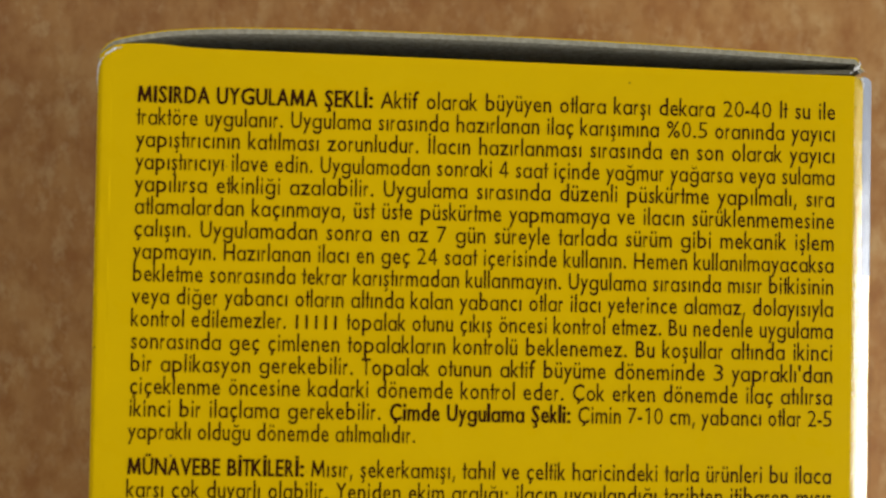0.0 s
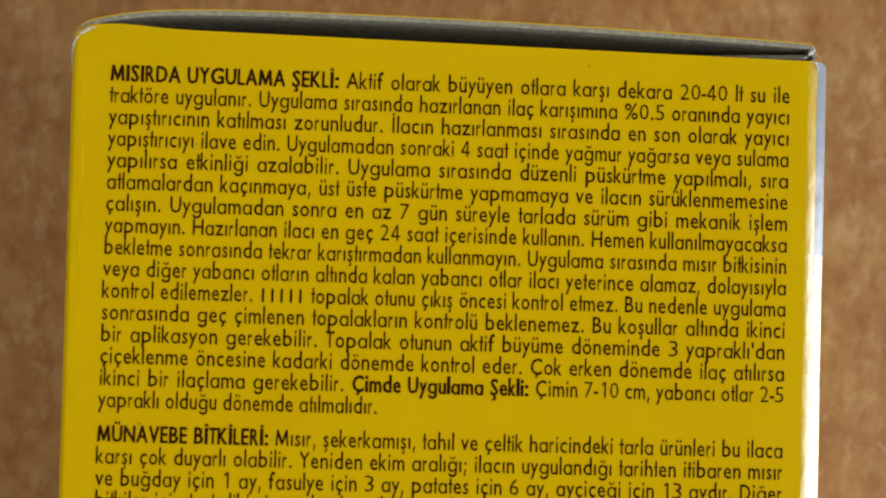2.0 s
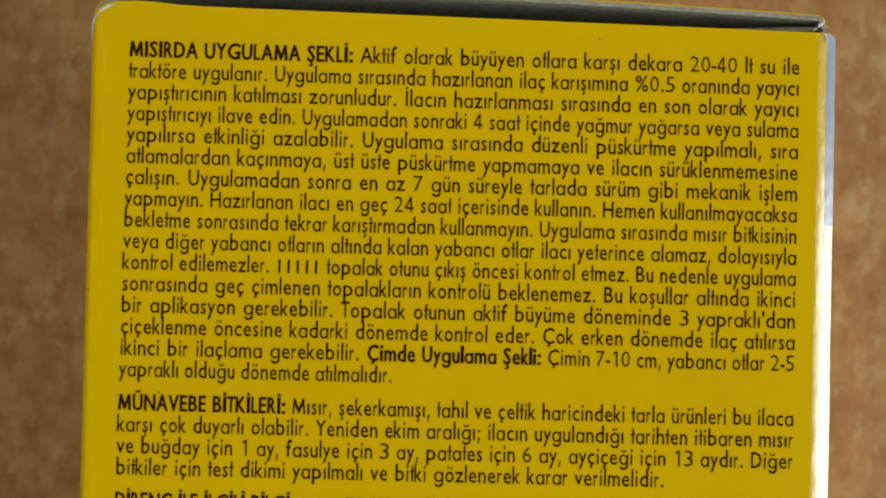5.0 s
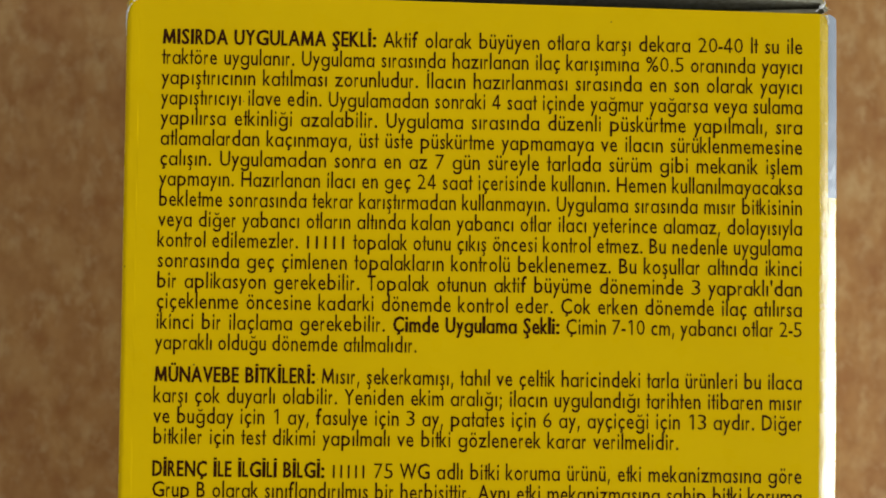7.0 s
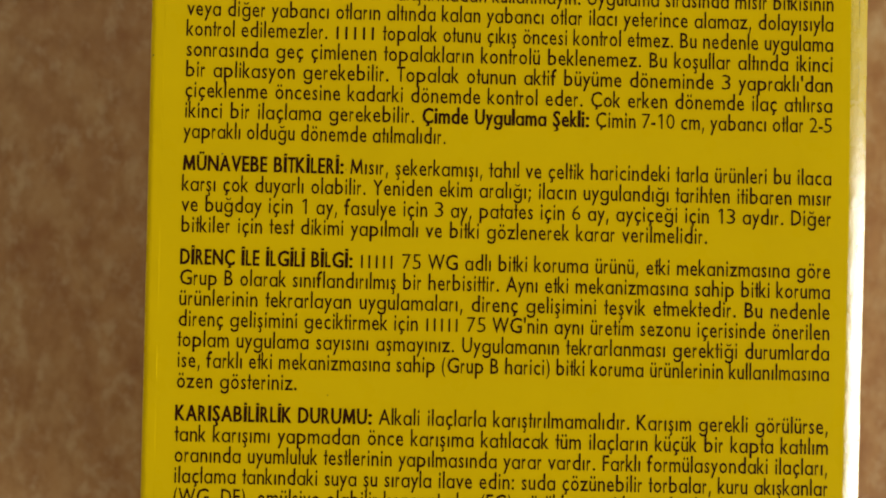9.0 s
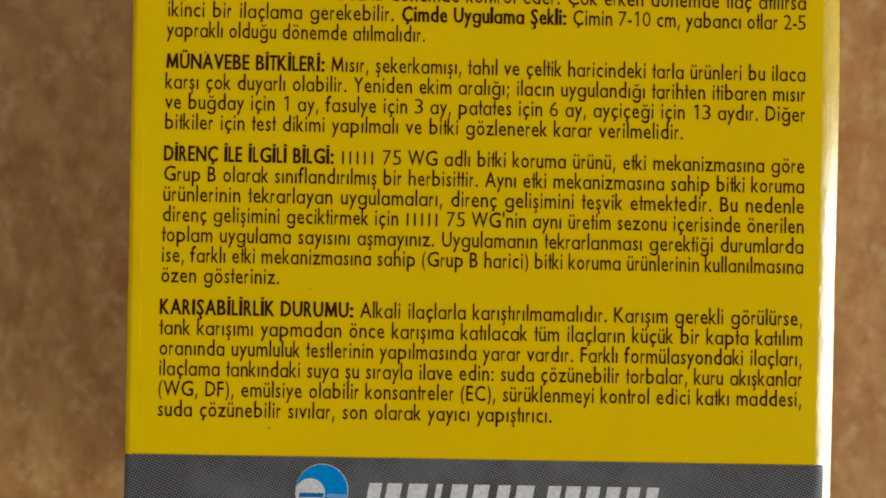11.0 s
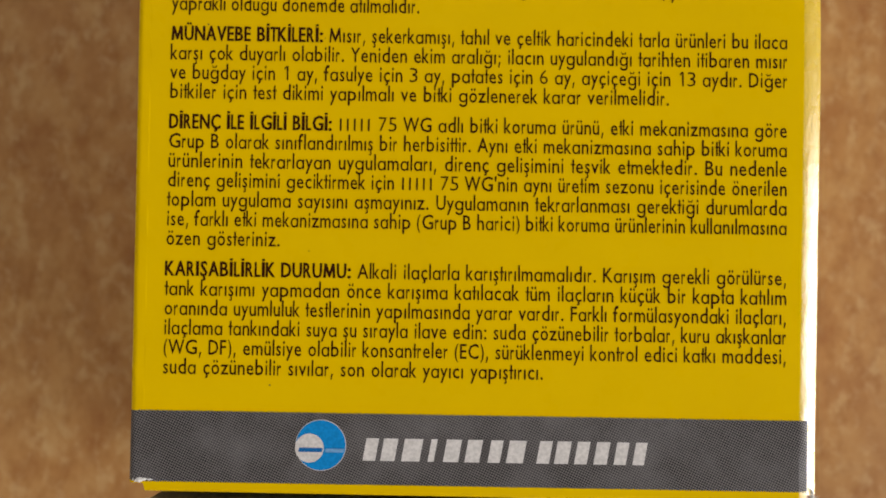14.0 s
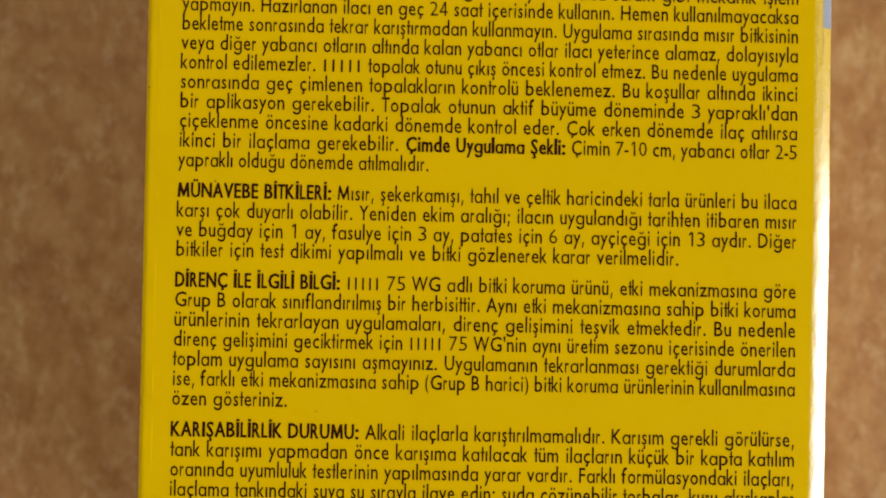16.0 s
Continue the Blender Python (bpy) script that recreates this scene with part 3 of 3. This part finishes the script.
# "#" and a number: a plain bar of so many tenths of an em; "*" before a word: bold
TEXT = [
    (-0.88, 73.0, 24.2, "*MISIRDA *UYGULAMA *ŞEKLİ: Aktif olarak büyüyen otlara karşı dekara 20-40 lt su ile"),
    (-3.19, 73.0, 0, "traktöre uygulanır. Uygulama sırasında hazırlanan ilaç karışımına %0.5 oranında yayıcı"),
    (-5.50, 73.0, 0, "yapıştırıcının katılması zorunludur. İlacın hazırlanması sırasında en son olarak yayıcı"),
    (-7.81, 73.0, 0, "yapıştırıcıyı ilave edin. Uygulamadan sonraki 4 saat içinde yağmur yağarsa veya sulama"),
    (-10.12, 73.0, 0, "yapılırsa etkinliği azalabilir. Uygulama sırasında düzenli püskürtme yapılmalı, sıra"),
    (-12.43, 73.0, 0, "atlamalardan kaçınmaya, üst üste püskürtme yapmamaya ve ilacın sürüklenmemesine"),
    (-14.74, 73.0, 0, "çalışın. Uygulamadan sonra en az 7 gün süreyle tarlada sürüm gibi mekanik işlem"),
    (-17.05, 73.0, 0, "yapmayın. Hazırlanan ilacı en geç 24 saat içerisinde kullanın. Hemen kullanılmayacaksa"),
    (-19.36, 73.0, 0, "bekletme sonrasında tekrar karıştırmadan kullanmayın. Uygulama sırasında mısır bitkisinin"),
    (-21.67, 73.0, 0, "veya diğer yabancı otların altında kalan yabancı otlar ilacı yeterince alamaz, dolayısıyla"),
    (-23.98, 73.0, 0, "kontrol edilemezler. #22 topalak otunu çıkış öncesi kontrol etmez. Bu nedenle uygulama"),
    (-26.29, 73.0, 0, "sonrasında geç çimlenen topalakların kontrolü beklenemez. Bu koşullar altında ikinci"),
    (-28.60, 73.0, 0, "bir aplikasyon gerekebilir. Topalak otunun aktif büyüme döneminde 3 yapraklı'dan"),
    (-30.91, 73.0, 0, "çiçeklenme öncesine kadarki dönemde kontrol eder. Çok erken dönemde ilaç atılırsa"),
    (-33.22, 25.8, 0, "ikinci bir ilaçlama gerekebilir."),
    (-33.22, 18.75, 18.75, "*Çimde *Uygulama *Şekli:", -9.8),
    (-33.22, 26.75, 0, "Çimin 7-10 cm, yabancı otlar 2-5", 9.75),
    (-35.53, 29.4, 0, "yapraklı olduğu dönemde atılmalıdır."),
    (-39.15, 73.0, 17.95, "*MÜNAVEBE *BİTKİLERİ: Mısır, şekerkamışı, tahıl ve çeltik haricindeki tarla ürünleri bu ilaca"),
    (-41.46, 73.0, 0, "karşı çok duyarlı olabilir. Yeniden ekim aralığı; ilacın uygulandığı tarihten itibaren mısır"),
    (-43.77, 73.0, 0, "ve buğday için 1 ay, fasulye için 3 ay, patates için 6 ay, ayçiçeği için 13 aydır. Diğer"),
    (-46.08, 59.1, 0, "bitkiler için test dikimi yapılmalı ve bitki gözlenerek karar verilmelidir."),
    (-49.68, 73.0, 19.2, "*DİRENÇ *İLE *İLGİLİ *BİLGİ: #18 75 WG adlı bitki koruma ürünü, etki mekanizmasına göre"),
    (-51.98, 73.0, 0, "Grup B olarak sınıflandırılmış bir herbisittir. Aynı etki mekanizmasına sahip bitki koruma"),
    (-54.28, 73.0, 0, "ürünlerinin tekrarlayan uygulamaları, direnç gelişimini teşvik etmektedir. Bu nedenle"),
    (-56.58, 73.0, 0, "direnç gelişimini geciktirmek için #18 75 WG'nin aynı üretim sezonu içerisinde önerilen"),
    (-58.88, 73.0, 0, "toplam uygulama sayısını aşmayınız. Uygulamanın tekrarlanması gerektiği durumlarda"),
    (-61.18, 73.0, 0, "ise, farklı etki mekanizmasına sahip (Grup B harici) bitki koruma ürünlerinin kullanılmasına"),
    (-63.48, 13.4, 0, "özen gösteriniz."),
    (-67.10, 73.0, 21.8, "*KARIŞABİLİRLİK *DURUMU: Alkali ilaçlarla karıştırılmamalıdır. Karışım gerekli görülürse,"),
    (-69.40, 73.0, 0, "tank karışımı yapmadan önce karışıma katılacak tüm ilaçların küçük bir kapta katılım"),
    (-71.70, 73.0, 0, "oranında uyumluluk testlerinin yapılmasında yarar vardır. Farklı formülasyondaki ilaçları,"),
    (-74.00, 73.0, 0, "ilaçlama tankındaki suya şu sırayla ilave edin: suda çözünebilir torbalar, kuru akışkanlar"),
    (-76.30, 73.0, 0, "(WG, DF), emülsiye olabilir konsantreler (EC), sürüklenmeyi kontrol edici katkı maddesi,"),
    (-78.60, 44.6, 0, "suda çözünebilir sıvılar, son olarak yayıcı yapıştırıcı."),
]


def word_width(word):
    return int(word[1:]) * 0.1 if word[0] == "#" else stretch_of(word.lstrip("*"))


for base, width, bold_width, text, *start in TEXT:
    words = text.split(" ")
    heavy = [w for w in words if w[0] == "*"]
    plain = [w for w in words if w[0] != "*"]
    heavy_em = heavy_gap = 0.0
    if heavy:
        heavy_gap = 0.60
        heavy_em = (bold_width + 0.2 - heavy_gap * (len(heavy) - 1)) / sum(word_width(w) for w in heavy)
    # full lines: the letters widen a little and the gaps between words more
    gaps = len(words) - 1 - max(len(heavy) - 1, 0)
    natural = sum(word_width(w) for w in plain) * EM
    rest = width + 0.2 - (bold_width + 0.2 if heavy else 0.0)
    wide = (rest - gaps * (0.66 - 3.3)) / (natural + 3.3 * gaps) if plain else 1.0
    em, gap = EM * wide, 0.66 + 3.3 * (wide - 1.0)
    bm, bm_bold, x = bmesh.new(), bmesh.new(), (start[0] if start else LEFT) - 0.1
    for k, w in enumerate(words):
        if w[0] == "#":
            put_bar(bm, x, word_width(w) * em, base)
            x += word_width(w) * em
        elif w[0] == "*":
            x = put_text(bm_bold, w[1:], x, base, heavy_em, True)
        else:
            x = put_text(bm, w, x, base, em, False)
        if k + 1 < len(words):
            x += heavy_gap if w[0] == "*" and words[k + 1][0] == "*" else gap
    if plain:
        tagged(part("text_line", bm, INK, front), kind="stuff")
    else:
        bm.free()
    if heavy:
        tagged(part("heading", bm_bold, INK, front, "bold dark brown heading"), kind="stuff")
    else:
        bm_bold.free()
bpy.data.objects.remove(font_ob)
